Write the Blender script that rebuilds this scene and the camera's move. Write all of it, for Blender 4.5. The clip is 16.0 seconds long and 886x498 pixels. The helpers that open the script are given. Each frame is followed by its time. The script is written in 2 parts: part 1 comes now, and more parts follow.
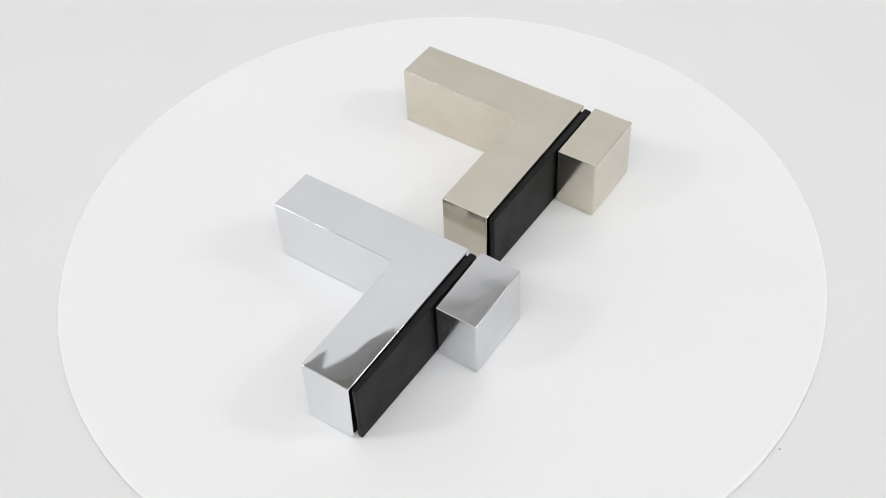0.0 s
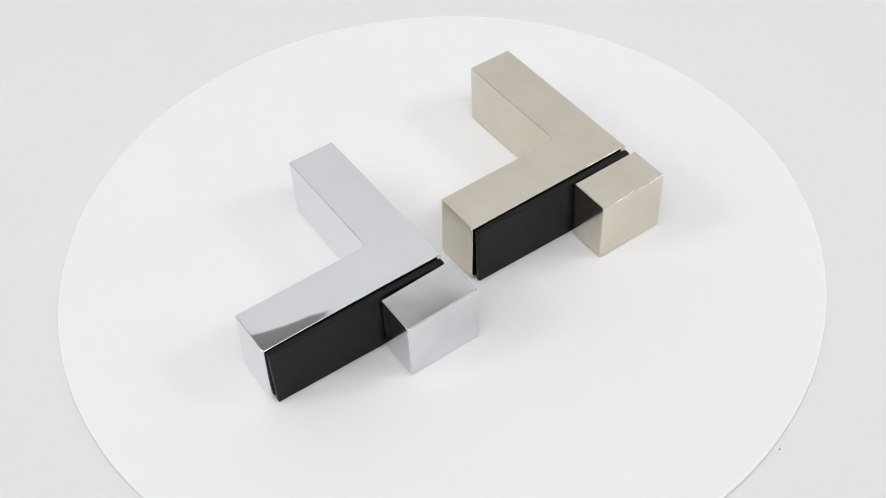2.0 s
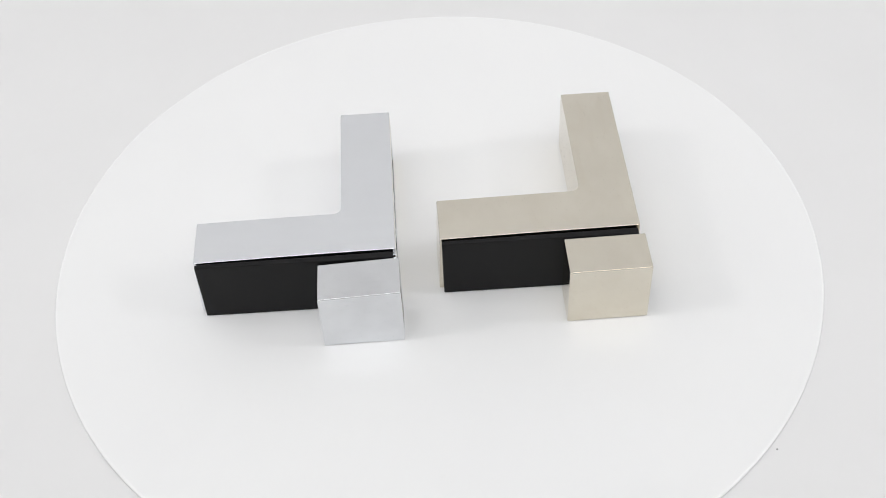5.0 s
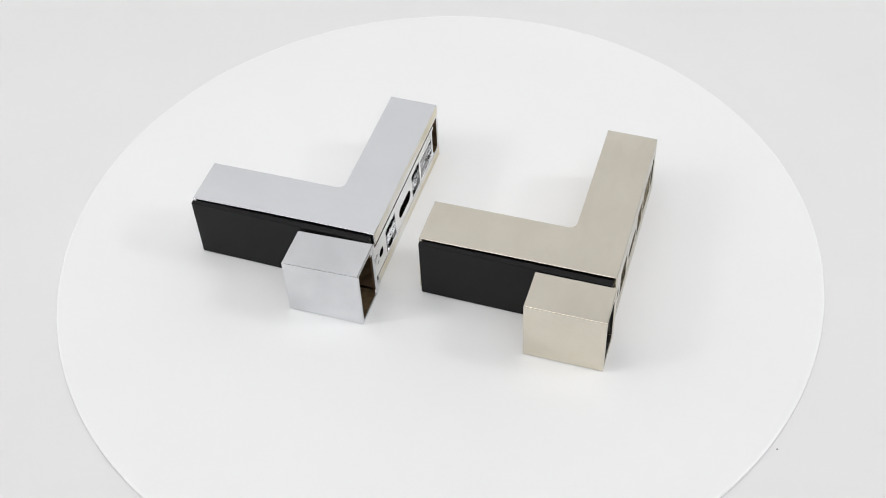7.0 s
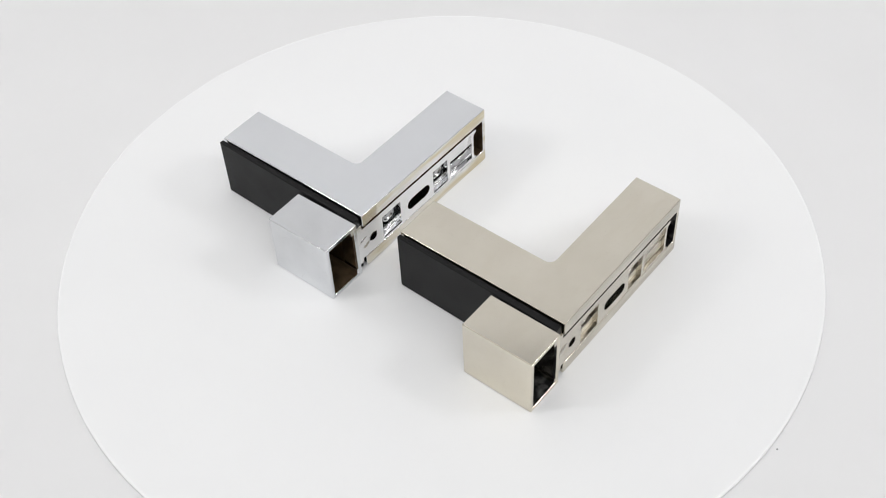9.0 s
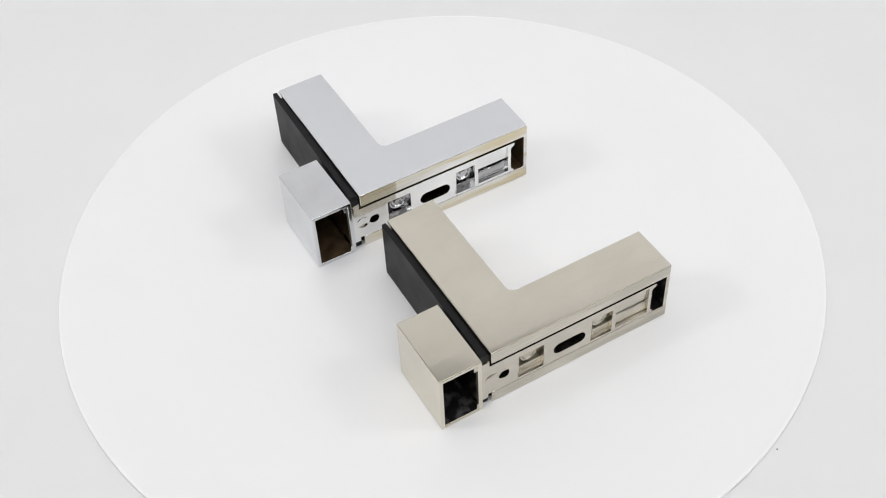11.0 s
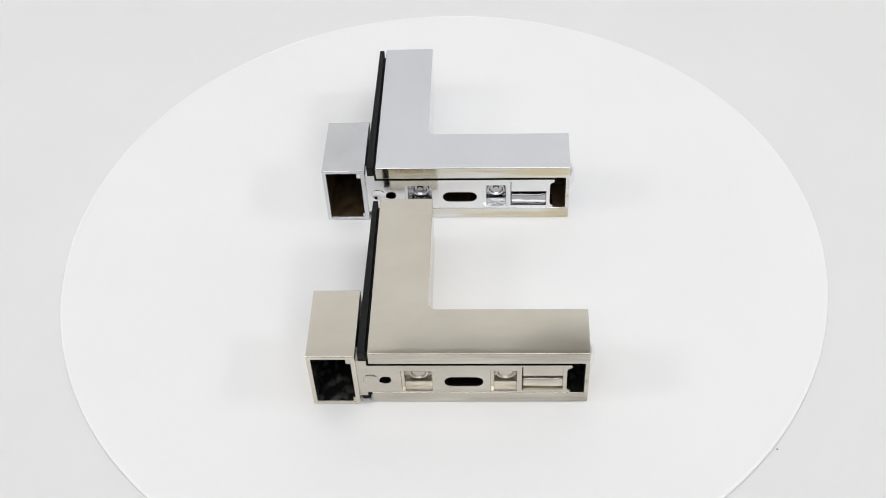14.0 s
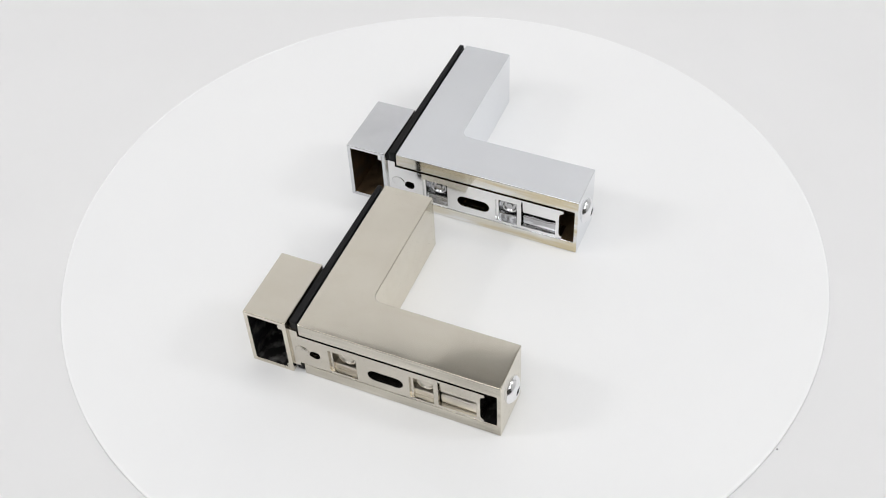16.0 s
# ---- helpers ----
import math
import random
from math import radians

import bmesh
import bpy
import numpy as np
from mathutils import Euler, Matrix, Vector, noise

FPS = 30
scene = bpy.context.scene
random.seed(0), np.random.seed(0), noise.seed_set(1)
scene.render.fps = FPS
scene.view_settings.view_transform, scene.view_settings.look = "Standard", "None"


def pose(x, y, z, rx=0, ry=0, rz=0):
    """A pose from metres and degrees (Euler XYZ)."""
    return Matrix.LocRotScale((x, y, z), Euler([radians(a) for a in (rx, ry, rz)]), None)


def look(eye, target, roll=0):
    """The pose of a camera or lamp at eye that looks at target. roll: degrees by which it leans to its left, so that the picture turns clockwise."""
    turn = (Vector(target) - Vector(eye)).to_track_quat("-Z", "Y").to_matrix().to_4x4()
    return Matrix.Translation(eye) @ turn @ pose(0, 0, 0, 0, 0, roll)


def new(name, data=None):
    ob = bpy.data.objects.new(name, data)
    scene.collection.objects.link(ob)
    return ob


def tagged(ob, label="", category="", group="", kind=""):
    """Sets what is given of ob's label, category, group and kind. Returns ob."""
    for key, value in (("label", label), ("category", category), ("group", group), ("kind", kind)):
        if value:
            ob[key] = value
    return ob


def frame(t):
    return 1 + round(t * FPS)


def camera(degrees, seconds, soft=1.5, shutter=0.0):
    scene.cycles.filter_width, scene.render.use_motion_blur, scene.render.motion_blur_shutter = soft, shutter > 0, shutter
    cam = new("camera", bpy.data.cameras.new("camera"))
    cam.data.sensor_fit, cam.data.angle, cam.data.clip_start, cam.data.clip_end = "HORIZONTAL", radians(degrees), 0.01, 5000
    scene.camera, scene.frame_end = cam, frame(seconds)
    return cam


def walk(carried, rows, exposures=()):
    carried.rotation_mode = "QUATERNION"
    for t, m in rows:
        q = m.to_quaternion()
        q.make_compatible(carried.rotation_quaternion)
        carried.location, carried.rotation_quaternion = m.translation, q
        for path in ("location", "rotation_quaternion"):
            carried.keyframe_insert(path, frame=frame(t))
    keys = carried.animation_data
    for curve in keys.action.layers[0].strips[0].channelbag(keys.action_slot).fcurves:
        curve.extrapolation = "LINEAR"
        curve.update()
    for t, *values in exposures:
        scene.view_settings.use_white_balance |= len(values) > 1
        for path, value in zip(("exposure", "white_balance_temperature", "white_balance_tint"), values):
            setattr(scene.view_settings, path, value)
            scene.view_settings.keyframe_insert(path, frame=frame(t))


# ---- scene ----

# ---------------------------------------------------------------- camera
cam = camera(39.8, 16.0, soft=1.0)
EYE = (0.0, -0.2743, 0.2988)


def aim(turn=0.0, tilt=0.0):
    return pose(*EYE, 90 - 47.585 + tilt, 0, -0.058 + turn) @ pose(0, 0, 0, 0, 0, -3.24)


# the tripod stands still but for one knock just after two seconds
walk(cam, [(0.0, aim()), (2.1, aim()), (2.2, aim(-0.30, 0.02)), (2.3, aim(-0.23, 0.05)), (2.4, aim(-0.21, 0.045)), (16.0, aim(-0.21, 0.045))])

# ---------------------------------------------------------------- light
world = bpy.data.worlds.new("studio_air")
world.use_nodes = True
world.node_tree.nodes["Background"].inputs[0].default_value = (0.9, 0.95, 1.0, 1)
world.node_tree.nodes["Background"].inputs[1].default_value = 0.02
scene.world = world


def area_lamp(name, eye, target, width, height, watts, colour):
    lamp = bpy.data.lights.new(name, "AREA")
    lamp.shape, lamp.size, lamp.size_y = "RECTANGLE", width, height
    lamp.energy, lamp.color = watts, colour
    ob = new(name, lamp)
    ob.matrix_world = look(eye, target)
    return ob


area_lamp("unseen_lamp", (-0.95, -0.12, 0.82), (0, 0.06, 0.03), 0.17, 0.17, 2.06, (1.0, 0.995, 0.995))
area_lamp("unseen_lamp", (0.95, -0.12, 0.82), (0, 0.06, 0.03), 0.17, 0.17, 2.06, (0.985, 0.99, 1.0))
# two fill lamps, added to brighten the backdrop and lift the shadows
area_lamp("unseen_lamp", (0.0, -0.95, 1.40), (0, 0.58, 0.50), 1.80, 0.60, 9.3, (0.97, 0.985, 1.0))
area_lamp("unseen_lamp", (0.0, -0.10, 1.45), (0, -0.09, 0), 1.90, 1.20, 8.45, (0.985, 0.99, 1.0))
# polished metal throws its light back on to the white table
scene.cycles.caustics_reflective, scene.cycles.blur_glossy = True, 0.3

# ---------------------------------------------------------------- materials


def material(name):
    mat = bpy.data.materials.new(name)
    mat.use_nodes = True
    nt = mat.node_tree
    return mat, nt, nt.nodes["Principled BSDF"]


def coords(nt, scale):
    tc = nt.nodes.new("ShaderNodeTexCoord")
    mp = nt.nodes.new("ShaderNodeMapping")
    mp.inputs["Scale"].default_value = scale
    nt.links.new(tc.outputs["Object"], mp.inputs["Vector"])
    return mp.outputs["Vector"]


def noise_tex(nt, scale, detail=3.0, stretch=(1, 1, 1), rough=0.55, distortion=0.0):
    n = nt.nodes.new("ShaderNodeTexNoise")
    n.inputs["Scale"].default_value = scale
    n.inputs["Detail"].default_value = detail
    n.inputs["Roughness"].default_value = rough
    n.inputs["Distortion"].default_value = distortion
    nt.links.new(coords(nt, stretch), n.inputs["Vector"])
    return n.outputs["Fac"]


def spread(nt, fac, lo, hi, low=0.3, high=0.7):
    m = nt.nodes.new("ShaderNodeMapRange")
    for key, value in (("From Min", low), ("From Max", high), ("To Min", lo), ("To Max", hi)):
        m.inputs[key].default_value = value
    nt.links.new(fac, m.inputs["Value"])
    return m.outputs["Result"]


def two_tone(nt, fac, a, b, low=0.3, high=0.7):
    r = nt.nodes.new("ShaderNodeValToRGB")
    r.color_ramp.elements[0].position, r.color_ramp.elements[1].position = low, high
    r.color_ramp.elements[0].color, r.color_ramp.elements[1].color = (*a, 1), (*b, 1)
    nt.links.new(fac, r.inputs["Fac"])
    return r.outputs["Color"]


def bump(nt, height, distance, normal=None, strength=1.0):
    b = nt.nodes.new("ShaderNodeBump")
    b.inputs["Strength"].default_value, b.inputs["Distance"].default_value = strength, distance
    nt.links.new(height, b.inputs["Height"])
    if normal is not None:
        nt.links.new(normal, b.inputs["Normal"])
    return b.outputs["Normal"]


def make_metal(name, dark, light, rough_lo, rough_hi, wave, grain, stretch, grain_scale=900, wave_scale=38, streak=0.0, second_tone=None):
    """Plated metal: slow waviness from hand polishing, fine brushed grain, cloudy gloss, streaks left by the buffing wheel."""
    mat, nt, bs = material(name)
    bs.inputs["Metallic"].default_value = 1.0
    cloud = noise_tex(nt, 55, 4)
    base = two_tone(nt, cloud, dark, light)
    if second_tone:
        mix = nt.nodes.new("ShaderNodeMix")
        mix.data_type = "RGBA"
        nt.links.new(spread(nt, noise_tex(nt, 150, 5, (0.45, 1.0, 1.0), 0.65, 0.8), 0.0, 0.75, 0.47, 0.78), mix.inputs[0])
        nt.links.new(base, mix.inputs[6])
        mix.inputs[7].default_value = (*second_tone, 1)
        base = mix.outputs[2]
    nt.links.new(base, bs.inputs["Base Color"])
    fine = noise_tex(nt, grain_scale, 3, stretch)
    nt.links.new(spread(nt, fine, rough_lo, rough_hi), bs.inputs["Roughness"])
    slow = noise_tex(nt, wave_scale, 1.0, (1, 1, 1), 0.4, 0.3)
    normal = bump(nt, slow, wave)
    if streak:
        normal = bump(nt, noise_tex(nt, 125, 0.7, (1.0, 0.17, 0.5), 0.4, 0.35), streak, normal)
    nt.links.new(bump(nt, fine, grain, normal), bs.inputs["Normal"])
    return mat


CHROME = make_metal("polished_chrome", (0.79, 0.804, 0.826), (0.812, 0.827, 0.849), 0.03, 0.08, 0.00018, 0.0000006, (1, 1, 1), streak=0.00015)
CHROME_WORN = make_metal("scuffed_chrome", (0.67, 0.68, 0.695), (0.77, 0.78, 0.795), 0.07, 0.20, 0.00028, 0.0000017, (1.0, 0.10, 1.0), 2600)
NICKEL = make_metal("brushed_nickel", (0.69, 0.647, 0.555), (0.74, 0.697, 0.603), 0.12, 0.15, 0.00022, 0.00000009, (0.12, 1.0, 1.0), 3000, second_tone=(0.675, 0.625, 0.525))
NICKEL_PLATE = make_metal("satin_nickel", (0.58, 0.545, 0.48), (0.68, 0.64, 0.57), 0.17, 0.24, 0.00012, 0.0000001, (1, 1, 1), 500, second_tone=(0.53, 0.49, 0.41))
CHROME_PLATE = make_metal("bright_chrome", (0.82, 0.82, 0.82), (0.87, 0.87, 0.87), 0.05, 0.12, 0.0003, 0.000002, (1, 1, 1))
# pocket chrome: base colour darkened to stand for shade and dull its reflections
CHROME_CAST_DIMMED = make_metal("lumpy_dimmed_chrome", (0.36, 0.36, 0.37), (0.52, 0.52, 0.53), 0.14, 0.28, 0.00022, 0.00001, (1, 1, 1), 700, 330)
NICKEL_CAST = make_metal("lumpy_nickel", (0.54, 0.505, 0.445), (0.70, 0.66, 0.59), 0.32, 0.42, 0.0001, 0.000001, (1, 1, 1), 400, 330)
SCREW = make_metal("bright_zinc", (0.88, 0.88, 0.90), (0.92, 0.92, 0.93), 0.08, 0.18, 0.0002, 0.000003, (1, 1, 1))


def make_streaked(name, bright, second_tone, rough_lo, rough_hi, low, high):
    """Plating with cloudy streaks of a second tone along the channel's edges."""
    mat, nt, bs = material(name)
    bs.inputs["Metallic"].default_value = 1.0
    streak = noise_tex(nt, 260, 4, (0.10, 1.0, 1.0), 0.6, 0.4)
    nt.links.new(two_tone(nt, streak, bright, second_tone, low, high), bs.inputs["Base Color"])
    nt.links.new(spread(nt, streak, rough_lo, rough_hi), bs.inputs["Roughness"])
    nt.links.new(bump(nt, noise_tex(nt, 500, 3, (0.3, 1, 1)), 0.00002), bs.inputs["Normal"])
    return mat


CHROME_STREAKED = make_streaked("streaked_chrome", (0.80, 0.80, 0.79), (0.66, 0.58, 0.41), 0.05, 0.16, 0.38, 0.60)
NICKEL_STREAKED = make_streaked("streaked_nickel", (0.70, 0.665, 0.59), (0.46, 0.43, 0.37), 0.14, 0.26, 0.32, 0.68)


def make_raw(name, dark, light, low=0.3, high=0.7):
    mat, nt, bs = material(name)
    bs.inputs["Metallic"].default_value = 0.75
    n = noise_tex(nt, 240, 5)
    nt.links.new(two_tone(nt, n, dark, light, low, high), bs.inputs["Base Color"])
    nt.links.new(spread(nt, n, 0.30, 0.55), bs.inputs["Roughness"])
    nt.links.new(bump(nt, noise_tex(nt, 500, 4), 0.0002), bs.inputs["Normal"])
    return mat


# clamp head's rough inner colour, also used as painted shade in the channel
RAW_BROWN_SHADED = make_raw("raw_brown_shaded_casting", (0.10, 0.066, 0.036), (0.24, 0.16, 0.09))
RAW_GREY_SHADED = make_raw("raw_grey_shaded_casting", (0.03, 0.029, 0.028), (0.34, 0.33, 0.32), 0.50, 0.82)


def make_rubber():
    mat, nt, bs = material("black_rubber")
    n = noise_tex(nt, 90, 4)
    nt.links.new(two_tone(nt, n, (0.006, 0.006, 0.0065), (0.010, 0.0095, 0.010)), bs.inputs["Base Color"])
    bs.inputs["Specular IOR Level"].default_value = 0.2
    nt.links.new(spread(nt, n, 0.42, 0.55), bs.inputs["Roughness"])
    nt.links.new(bump(nt, noise_tex(nt, 2500, 2), 0.00002), bs.inputs["Normal"])
    return mat


RUBBER = make_rubber()


def make_white(name, lo, hi, rough_lo, rough_hi, scale, relief, spec):
    mat, nt, bs = material(name)
    n = noise_tex(nt, scale, 5)
    nt.links.new(two_tone(nt, n, lo, hi), bs.inputs["Base Color"])
    nt.links.new(spread(nt, noise_tex(nt, scale * 3, 4), rough_lo, rough_hi), bs.inputs["Roughness"])
    bs.inputs["Specular IOR Level"].default_value = spec
    nt.links.new(bump(nt, noise_tex(nt, 1800, 3), relief), bs.inputs["Normal"])
    return mat


ACRYLIC = make_white("white_acrylic", (0.858, 0.857, 0.861), (0.875, 0.874, 0.875), 0.42, 0.52, 12, 0.000004, 0.22)
# platter edge: lighter base colour paints in the thin glint round the rim
RIM_GLINT = make_white("acrylic_edge_glint", (0.92, 0.92, 0.92), (0.94, 0.94, 0.94), 0.15, 0.25, 30, 0.000002, 0.5)
PAPER = make_white("white_paper", (0.775, 0.77, 0.772), (0.80, 0.795, 0.797), 0.65, 0.8, 9, 0.00001, 0.2)
WALL_PAINT = make_white("white_wall_paint", (0.785, 0.78, 0.775), (0.82, 0.815, 0.81), 0.6, 0.8, 4, 0.0002, 0.3)
CEILING_PAINT = make_white("warm_ceiling_paint", (0.66, 0.64, 0.585), (0.71, 0.69, 0.635), 0.6, 0.8, 4, 0.0002, 0.3)
# for the unseen south wall, added so rounded metal edges mirror something dark
DARK_PAINT = make_white("dark_wall_paint", (0.05, 0.048, 0.045), (0.07, 0.066, 0.06), 0.6, 0.8, 4, 0.0002, 0.3)
LINT, _nt, _bs = material("grey_lint")
_bs.inputs["Base Color"].default_value, _bs.inputs["Roughness"].default_value = (0.10, 0.098, 0.098, 1), 0.9

# ---------------------------------------------------------------- mesh tools
MM = 0.001


def link_mesh(name, bm, mats, parent=None, label=""):
    me = bpy.data.meshes.new(name)
    bmesh.ops.recalc_face_normals(bm, faces=bm.faces[:])
    bm.to_mesh(me)
    bm.free()
    for m in mats if isinstance(mats, (list, tuple)) else [mats]:
        me.materials.append(m)
    ob = new(name, me)
    ob.parent = parent
    if label:
        tagged(ob, label)
    return ob


def part(name, bm, mats, parent, label=""):
    return link_mesh(name, bm, mats, parent, label)


def soften(ob):
    """Even shading: broad faces stay flat, the worn edges roll."""
    ob.data.polygons.foreach_set("use_smooth", [True] * len(ob.data.polygons))
    mod = ob.modifiers.new("even", "WEIGHTED_NORMAL")
    mod.weight = 100
    return ob


def sharp_edges(bm, degrees=30):
    return [e for e in bm.edges if len(e.link_faces) == 2 and e.calc_face_angle(0) > radians(degrees)]


def cells(us, vs, zs, empty, worn=None):
    """A closed solid from a grid of blocks, in millimetres; empty(i, j, k) names the blocks that are missing.
    worn(u, v): how far polishing has lowered the top there."""
    bm = bmesh.new()
    made = {}
    n = (len(us) - 1, len(vs) - 1, len(zs) - 1)

    def solid(i, j, k):
        return 0 <= i < n[0] and 0 <= j < n[1] and 0 <= k < n[2] and not empty(i, j, k)

    def vert(i, j, k):
        if (i, j, k) not in made:
            made[i, j, k] = bm.verts.new((us[i] * MM, vs[j] * MM, zs[k] * MM))
        return made[i, j, k]

    for i in range(n[0]):
        for j in range(n[1]):
            for k in range(n[2]):
                if not solid(i, j, k):
                    continue
                for ax in range(3):
                    for side in (0, 1):
                        step = [0, 0, 0]
                        step[ax] = 1 if side else -1
                        if solid(i + step[0], j + step[1], k + step[2]):
                            continue
                        a, b = [x for x in range(3) if x != ax]
                        ring = []
                        for da, db in ((0, 0), (1, 0), (1, 1), (0, 1)):
                            c = [i, j, k]
                            c[ax] += side
                            c[a] += da
                            c[b] += db
                            ring.append(vert(*c))
                        bm.faces.new(ring)
    bmesh.ops.recalc_face_normals(bm, faces=bm.faces[:])
    if worn:
        for v in bm.verts:
            if v.co.z > zs[-1] * MM - 1e-6:
                v.co.z -= worn(v.co.x / MM, v.co.y / MM) * MM
    bmesh.ops.dissolve_limit(bm, angle_limit=radians(0.03 if worn else 1), verts=bm.verts[:], edges=bm.edges[:])
    return bm


def bevel(bm, edges, mm, segments=3):
    bmesh.ops.bevel(bm, geom=edges, offset=mm * MM, offset_type="OFFSET", segments=segments, profile=0.5, affect="EDGES", clamp_overlap=True)


def block(u0, u1, v0, v1, z0, z1, round_mm=0.2, segments=2):
    bm = cells([u0, u1], [v0, v1], [z0, z1], lambda i, j, k: False)
    if round_mm:
        bevel(bm, sharp_edges(bm), round_mm, segments)
    return bm


def fretted(outer, holes, v0, v1):
    """A plate standing in the u-z plane from v0 to v1, with openings cut right through; rings of (u, z) in millimetres."""
    bm = bmesh.new()
    edges = []
    for ring in (outer, *holes):
        vs = [bm.verts.new((u * MM, v0 * MM, z * MM)) for u, z in ring]
        edges += [bm.edges.new((vs[i], vs[(i + 1) % len(vs)])) for i in range(len(vs))]
    bmesh.ops.triangle_fill(bm, use_beauty=True, use_dissolve=False, edges=edges)
    made = bmesh.ops.extrude_face_region(bm, geom=bm.faces[:])
    bmesh.ops.translate(bm, vec=(0, (v1 - v0) * MM, 0), verts=[g for g in made["geom"] if isinstance(g, bmesh.types.BMVert)])
    bmesh.ops.recalc_face_normals(bm, faces=bm.faces[:])
    return bm


def rect(u0, u1, z0, z1):
    return [(u0, z0), (u1, z0), (u1, z1), (u0, z1)]


def oblong(u0, u1, z0, z1, n=8):
    r, zc = (z1 - z0) / 2, (z0 + z1) / 2
    right = [(u1 - r + r * math.cos(a), zc + r * math.sin(a)) for a in [math.pi * (i / n - 0.5) for i in range(n + 1)]]
    left = [(u0 + r - r * math.cos(a), zc - r * math.sin(a)) for a in [math.pi * (i / n - 0.5) for i in range(n + 1)]]
    return right + left


def lathe(profile, n, axis="z", centre=(0, 0, 0)):
    """Turns a profile of (radius, height) in millimetres round an axis; ends of radius 0 close it."""
    bm = bmesh.new()
    rings = []
    for r, h in profile:
        ring = []
        for s in range(1 if r == 0 else n):
            a = 2 * math.pi * s / n
            p = (r * math.cos(a), r * math.sin(a), h)
            if axis == "u":
                p = (h, p[0], p[1])
            elif axis == "v":
                p = (p[0], h, p[1])
            ring.append(bm.verts.new([(c + d) * MM for c, d in zip(p, centre)]))
        rings.append(ring)
    for a, b in zip(rings, rings[1:]):
        for s in range(n):
            q = [a[s % len(a)], a[(s + 1) % len(a)], b[(s + 1) % len(b)], b[s % len(b)]]
            q = list(dict.fromkeys(q))
            if len(q) > 2:
                bm.faces.new(q)
    return bm


def smooth(ob, degrees=35):
    ob.data.polygons.foreach_set("use_smooth", [True] * len(ob.data.polygons))
    ob.data.set_sharp_from_angle(angle=radians(degrees))
    return ob


# ---------------------------------------------------------------- the studio
GROUND_Z = -0.0012


def backdrop():
    """One sheet of white paper: flat under the turntable, swept up behind it."""
    bm = bmesh.new()
    flat, radius, top = 0.42, 0.16, 0.90
    line = [(-1.30, 0.0), (-0.9, 0.0), (-0.5, 0.0), (-0.1, 0.0), (0.2, 0.0)]
    line += [(flat + radius * math.sin(a), radius - radius * math.cos(a)) for a in [math.pi / 2 * i / 16 for i in range(17)]]
    line += [(flat + radius, top)]
    cols = [-1.25 + 2.5 * i / 12 for i in range(13)]
    grid = [[bm.verts.new((x, y, GROUND_Z + z)) for x in cols] for y, z in line]
    for a, b in zip(grid, grid[1:]):
        for i in range(12):
            bm.faces.new((a[i], a[i + 1], b[i + 1], b[i]))
    ob = smooth(link_mesh("backdrop", bm, PAPER), 60)
    if ob.data.polygons[0].normal.z < 0:
        ob.data.flip_normals()
    mod = ob.modifiers.new("sheet", "SOLIDIFY")
    mod.thickness, mod.offset = 0.0015, -1
    return tagged(ob, "seamless white paper sweep curving up behind the turntable", "backdrop", kind="structure")


def room():
    """Unseen walls, floor and ceiling close the studio, added for bounce light and reflections."""
    w, h, t = 1.35, 2.3, 0.05
    for name, lo, hi in (
        ("wall_north", (-w, w, -0.1), (w, w + t, h)), ("wall_south", (-w, -w - t, -0.1), (w, -w, h)),
        ("wall_east", (w, -w - t, -0.1), (w + t, w + t, h)), ("wall_west", (-w - t, -w - t, -0.1), (-w, w + t, h)),
        ("floor", (-w, -w, -0.1), (w, w, GROUND_Z - 0.006)), ("ceiling", (-w - t, -w - t, h), (w + t, w + t, h + t)),
    ):
        bm = cells(*[[a * 1000, b * 1000] for a, b in zip(lo, hi)], lambda i, j, k: False)
        ob = link_mesh(name, bm, {"ceiling": CEILING_PAINT, "wall_south": DARK_PAINT}.get(name, WALL_PAINT))
        tagged(ob, {"ceiling": "unseen warm grey reflection ", "wall_south": "unseen dark reflection "}.get(name, "unseen white bounce ") + name.split("_")[0], name.split("_")[0], kind="structure")


def lint():
    bm = bmesh.new()
    bmesh.ops.create_icosphere(bm, subdivisions=2, radius=0.00026)
    for v in bm.verts:
        v.co += Vector((noise.noise(v.co * 4000), noise.noise(v.co * 4000 + Vector((9, 0, 0))), 0)) * 0.00012
        v.co.z *= 0.5
    ob = smooth(link_mesh("lint_speck", bm, LINT))
    ob.location = (SPECK[0], SPECK[1], GROUND_Z + 0.00012)
    tagged(ob, "tiny grey speck of lint on white paper", "speck")


# ---------------------------------------------------------------- the turntable
RADIUS = 125.0
PLATTER_OFF = (0.00098 * math.cos(radians(54.7)), 0.00098 * math.sin(radians(54.7)), 0)


def build_turntable():
    thing = new("turntable")
    tagged(thing, "round white satin acrylic turntable on white paper", "turntable")
    r = RADIUS
    platter = part("platter", lathe([(0, 0), (r - 0.8, 0), (r - 0.8, -1.0), (0, -1.0)], 256), ACRYLIC, thing)
    smooth(platter, 60)
    edge = [(r - 0.6 + 0.6 * math.sin(a), -0.6 + 0.6 * math.cos(a)) for a in [math.pi / 2 * i / 5 for i in range(6)]]
    rim = part("rim", lathe([(r - 0.8, 0)] + edge + [(r, -1.1), (r - 0.8, -1.1)], 256), RIM_GLINT, platter, "acrylic edge coloured lighter for its glint")
    smooth(rim, 50)
    platter.location = PLATTER_OFF
    foot = [(0, -1.0), (123.0, -1.0), (123.0, -1.2), (0, -1.2)]
    smooth(part("base", lathe(foot, 192), ACRYLIC, thing, "white plastic drive base under the platter"))
    return thing


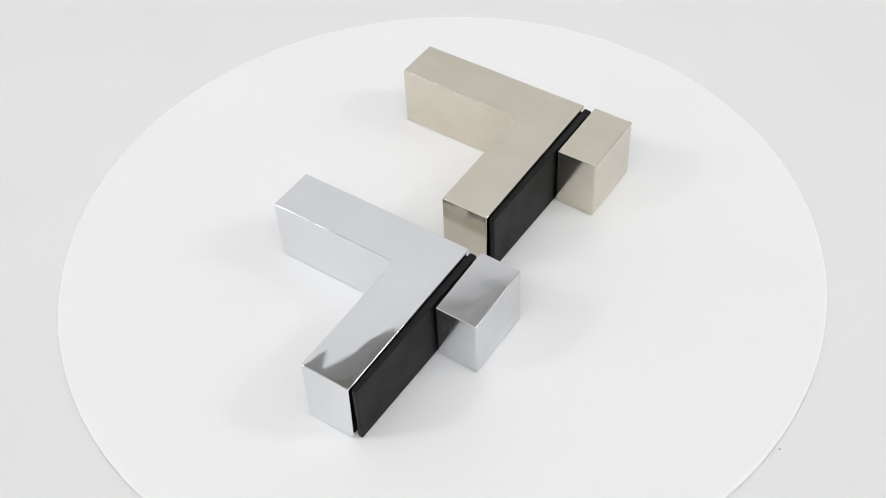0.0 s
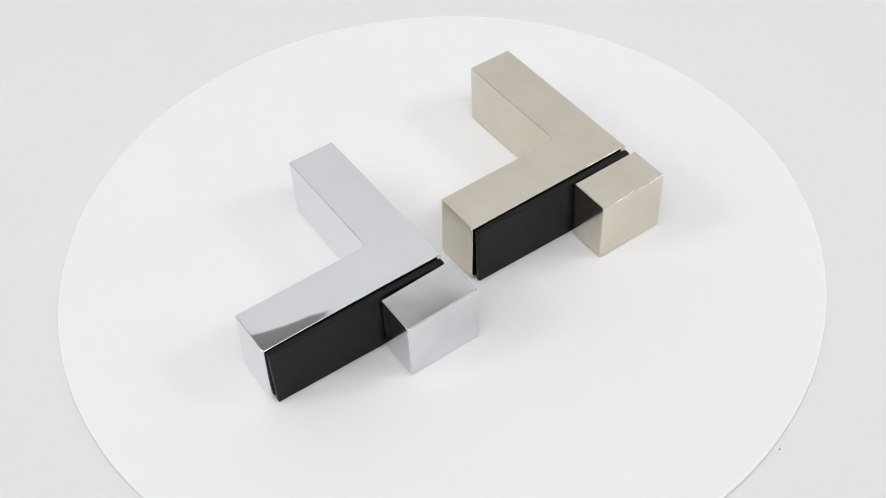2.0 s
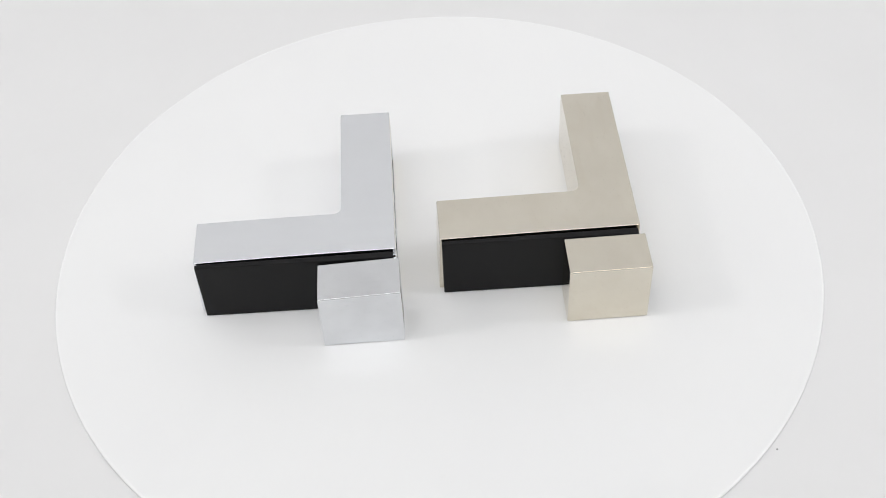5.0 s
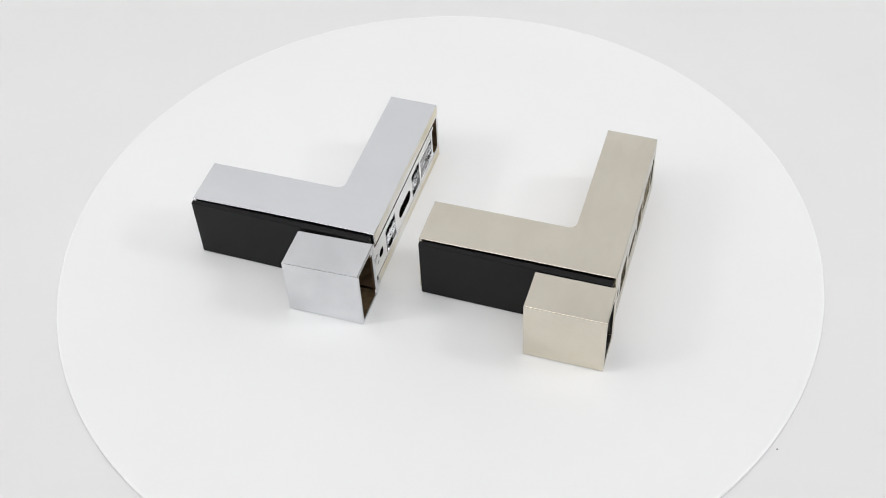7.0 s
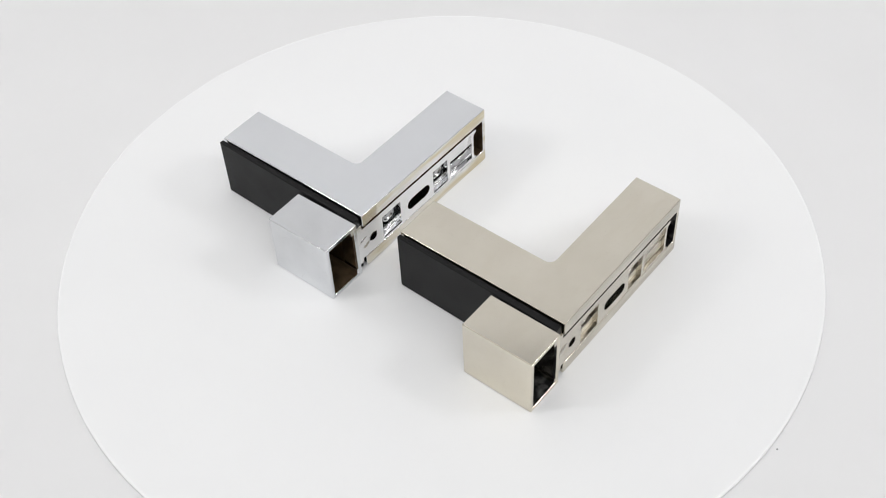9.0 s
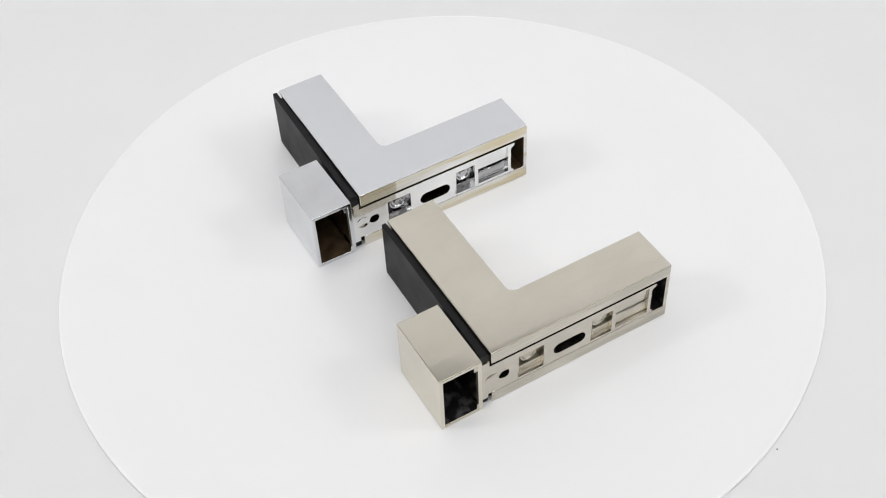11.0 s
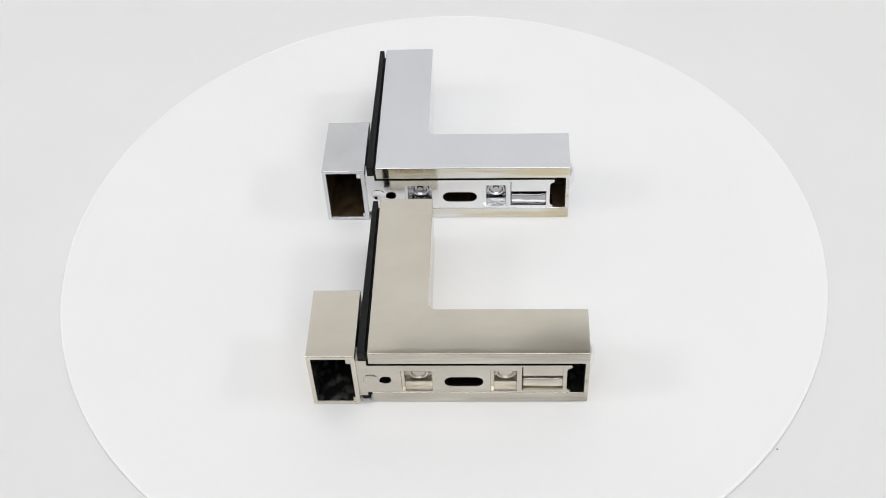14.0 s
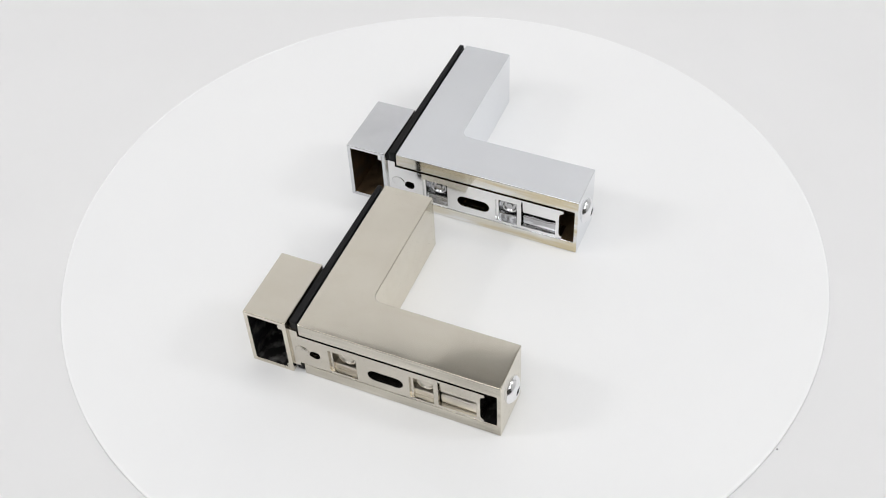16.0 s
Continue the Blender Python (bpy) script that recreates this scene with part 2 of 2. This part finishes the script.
# ---------------------------------------------------------------- the brackets
LA, WA, WB, LB, TH = 63.5, 16.65, 16.75, 62.2, 23.0


def paint_inside(bm, inside, index=1):
    for f in bm.faces:
        c = f.calc_center_median() / MM
        if inside(c):
            f.material_index = index


def wear_top(bm, worn, above):
    """Cuts the solid into strips 3 mm wide and lowers its top by worn(u, v), fading out downwards."""
    for axis, reach in ((0, LA), (1, LB)):
        for i in range(1, int(reach / 3) + 1):
            co, no = [0, 0, 0], [0, 0, 0]
            co[axis], no[axis] = (i * 3 - 0.4) * MM, 1
            bmesh.ops.bisect_plane(bm, geom=bm.verts[:] + bm.edges[:] + bm.faces[:], dist=1e-6, plane_co=co, plane_no=no)
    for v in bm.verts:
        share = (v.co.z / MM - above) / (TH - above)
        if share > 0:
            v.co.z -= share * worn(v.co.x / MM, v.co.y / MM) * MM


def uneven(bm, mm, seed):
    """Hand-ground metal: no edge runs quite straight."""
    for v in bm.verts:
        p = v.co / MM * 0.45 + Vector((seed, 0, 0))
        v.co += Vector([noise.noise(p + Vector((0, 0, 7 * i))) for i in range(3)]) * mm * MM


def polished(roll, near):
    """How far the buffing wheel has lowered the broad face, in millimetres: rolled off towards both ends
    and, by near, towards the back; slightly wavy between."""

    def worn(u, v):
        end = max(0.0, (v - 36) / 26)
        side = max(0.0, (12 - u) / 12) * min(1.0, max(0.0, (v - 14) / 34))
        tip = max(0.0, (u - 40) / 24) if v <= WA + 0.01 else 0.0
        wave = noise.noise(Vector(((0.6 * u + 0.8 * v) / 8, (0.8 * u - 0.6 * v) / 18, 3.7 + roll)))
        back = max(0.0, (13 - v) / 13) * min(1.0, u / 14 + 0.3)
        return near * back * back + roll * (0.20 * end * end + 0.28 * side * side) + 0.012 * roll * tip * (WA - v) + (0.012 + 0.055 * end * roll) * wave

    return worn


def leaning(lean):
    """The clamp head's top leans a little out of level."""
    return lambda u, v: lean * max(0.0, 0.010 * (-3.5 - u) + 0.026 * (v + 0.9))


def bracket(label, skin, skin_box, skin_plate, skin_floor, raw, skin_lip, roll, near, lean):
    thing = new("shelf_bracket")
    tagged(thing, label, "shelf bracket", group="shelf brackets on the turntable")

    # cast L body: one arm hollowed from the back into a channel
    us, vs, zs = [0, WB, LA - 1.3, LA], [0, 11.5, WA, LB], [0, 4.5, 18.3, TH]
    bm = cells(us, vs, zs, lambda i, j, k: (j == 2 and i > 0) or (k == 1 and j == 0 and i < 2))
    for v in bm.verts:
        if v.co.y < 1e-6 and v.co.z > 0.019:
            v.co.y += 0.0001
        if v.co.y / MM > LB - 0.01 and v.co.z < 1e-6:
            v.co.y += 0.0009
            if v.co.x > 0.01:
                v.co.x -= 0.0004
    elbow = [e for e in sharp_edges(bm) if all(abs(v.co.x / MM - WB) < 0.01 and abs(v.co.y / MM - WA) < 0.01 for v in e.verts)]
    bevel(bm, elbow, 2.6, 6)
    bevel(bm, sharp_edges(bm), 0.28, 3)
    wear_top(bm, polished(roll, near), 18.9)
    uneven(bm, 0.03, roll * 50)
    # channel walls take the dark colour in place of the shade inside
    paint_inside(bm, lambda c: c.y > 0.8 and 4.4 < c.z < 18.4 and 0.2 < c.x < LA - 1.0 and c.y < 11.8)
    bm.normal_update()
    for f in bm.faces:
        if f.normal.y < -0.95 and f.calc_center_median().y < 0.0008:
            f.material_index = 2
    soften(part("body", bm, (skin, raw, skin_lip), thing))

    # rubber strip on the arm's outer face, standing off on a narrower rib
    part("pad_rib", block(-1.3, 0.05, 1.6, LB - 2.6, 1.2, TH - 1.9, 0.1), RUBBER, thing)
    bm = block(-3.1, -0.7, 0.9, LB - 0.5, 0.1, TH - 0.3, 0.35, 3)
    for v in bm.verts:
        if v.co.x < -0.002:
            v.co.x += 0.0008 * v.co.y / (LB * MM)
    soften(part("rubber_pad", bm, RUBBER, thing, "matt black rubber strip"))

    # hollow clamp head
    us, vs, zs = [-17.6, -16.3, -5.0, -3.55], [-0.85, 22.8, 24.2], [0, 1.3, TH - 1.6, TH - 0.15]
    bm = cells(us, vs, zs, lambda i, j, k: (i, j, k) == (1, 0, 1), leaning(lean))
    bevel(bm, sharp_edges(bm), 0.28, 3)
    paint_inside(bm, lambda c: -16.7 < c.x < -4.8 and 1.2 < c.z < TH - 1.3 and -0.4 < c.y < 23.0)
    head = soften(part("clamp_head", bm, (skin_box, raw), thing, "hollow square clamp head, open at the back"))
    part("corner_key", block(-6.3, -4.9, -0.75, 14, TH - 3.6, TH - 1.3, 0.15), skin_plate, head)
    part("corner_key", block(-5.6, -4.9, -0.75, 14, 1.2, 3.2, 0.15), skin_plate, head)

    # slotted sliding plate
    outer = [(-5.1, 3.0), (-1.2, 3.0), (-1.2, 4.6), (58.0, 4.6), (58.2, 5.0), (58.0, 5.6), (57.3, 6.0), (57.1, 7.0), (57.1, 14.6),
             (57.3, 15.6), (58.4, 16.2), (58.6, 16.9), (58.2, 17.4), (-0.6, 17.4), (-0.6, 19.6), (-5.1, 19.6)]
    hole = [(4.4 + r * math.cos(a), 10.5 + 0.95 * r * math.sin(a)) for a, r in [(2 * math.pi * i / 16, 1.75 + (0.3 if i in (2, 9) else 0.0)) for i in range(16)]]
    holes = [hole, rect(9.0, 18.1, 5.3, 15.0), oblong(21.6, 33.0, 7.5, 11.9), rect(35.0, 42.7, 5.3, 15.0), rect(44.1, 56.0, 5.6, 16.6)]
    plate = part("sliding_plate", fretted(outer, holes, 0.15, 5.2), skin_plate, thing, "slotted metal fixing plate set in the back channel")
    for u0, u1 in ((8.7, 18.4), (34.7, 43.0)):
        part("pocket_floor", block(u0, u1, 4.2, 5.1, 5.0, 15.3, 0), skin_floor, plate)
        part("pocket_ledge", block(u0 + 0.2, u1 - 0.2, 1.9, 4.4, 5.1, 7.4, 0.25), skin_floor, plate)
        part("pocket_cheek", block(u0 + 0.2, u0 + 1.3, 0.9, 4.4, 5.1, 15.2, 0.2), skin_plate, plate)
        uc = (u0 + u1) / 2 + 0.5
        dome = [(0, 2.5), (0.9, 2.4), (1.1, 2.9), (1.9, 2.7), (2.3, 2.2), (2.8, 2.3), (3.0, 2.8), (3.0, 4.3)]
        smooth(part("screw_end", lathe(dome, 24, "v", (uc, 0, 11.2)), skin_floor, plate))
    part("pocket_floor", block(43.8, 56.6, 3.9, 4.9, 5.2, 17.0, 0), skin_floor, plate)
    tongue = block(44.3, 56.3, 0.55, 2.4, 10.9, 16.7, 0.3)
    for v in tongue.verts:
        v.co.y += 0.0006 * (0.0167 - v.co.z) / 0.0058
    part("slide_tongue", tongue, skin_plate, plate, "flat sliding tongue behind the long window")
    bar = cells([44.3 + 1.2 * i for i in range(11)], [1.3, 3.9], [5.7, 7.4, 9.4], lambda i, j, k: False, lambda u, v: 0.25 * noise.noise(Vector((u / 2.2, v, 1.3))))
    bevel(bar, sharp_edges(bar), 0.5, 3)
    uneven(bar, 0.18, 11)
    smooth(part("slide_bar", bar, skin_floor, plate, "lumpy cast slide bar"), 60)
    part("stop_pin", block(60.4, 61.4, 3.2, 6.0, 15.6, 16.9, 0.2), SCREW, plate, "bright steel stop pin")
    ring = [(0, 0.08), (1.9, 0.08), (2.05, -0.02), (2.2, -0.02), (2.35, 0.1), (2.35, 0.4)]
    smooth(part("rivet", lathe(ring, 28, "v", (0.2, 0, 10.8)), skin_plate, plate))

    # adjusting screw in the arm's end
    dome = [(0, 0.3), (1.4, 0.3), (1.4, 1.8), (1.7, 2.0), (2.6, 1.75), (3.5, 1.2), (4.2, 0.45), (4.4, 0.0), (4.4, -1.0)]
    smooth(part("adjusting_screw", lathe(dome, 32, "u", (LA, 9.0, 11.5)), SCREW, thing, "bright domed steel screw with a socket"))
    return thing


CHROME_AT = (-0.02036, 0.01361, -0.13)
NICKEL_AT = (-0.01781, -0.06223, 0.0)
SPECK = (0.0929, -0.0850)

backdrop()
room()
lint()
turntable = build_turntable()
chrome_bracket = bracket("polished chrome L-shaped shelf bracket lying on its side", CHROME, CHROME_WORN, CHROME_PLATE, CHROME_CAST_DIMMED, RAW_BROWN_SHADED, CHROME_STREAKED, 1.0, 0.0, 1.5)
nickel_bracket = bracket("brushed satin nickel L-shaped shelf bracket lying on its side", NICKEL, NICKEL, NICKEL_PLATE, NICKEL_CAST, RAW_GREY_SHADED, NICKEL_STREAKED, 0.5, 0.12, 0.1)


def motions():
    """The platter turns clockwise at a steady pace, and carries both brackets."""
    times = [0.5 * i for i in range(33)]
    for thing, (x, y, turn) in ((turntable, (0, 0, 0)), (chrome_bracket, CHROME_AT), (nickel_bracket, NICKEL_AT)):
        rows = []
        for t in times:
            rows.append((t, pose(0, 0, 0, 0, 0, 143.884 - 10.5786 * t) @ pose(x, y, 0.0001 if thing is not turntable else 0, 0, 0, turn)))
        walk(thing, rows)


motions()
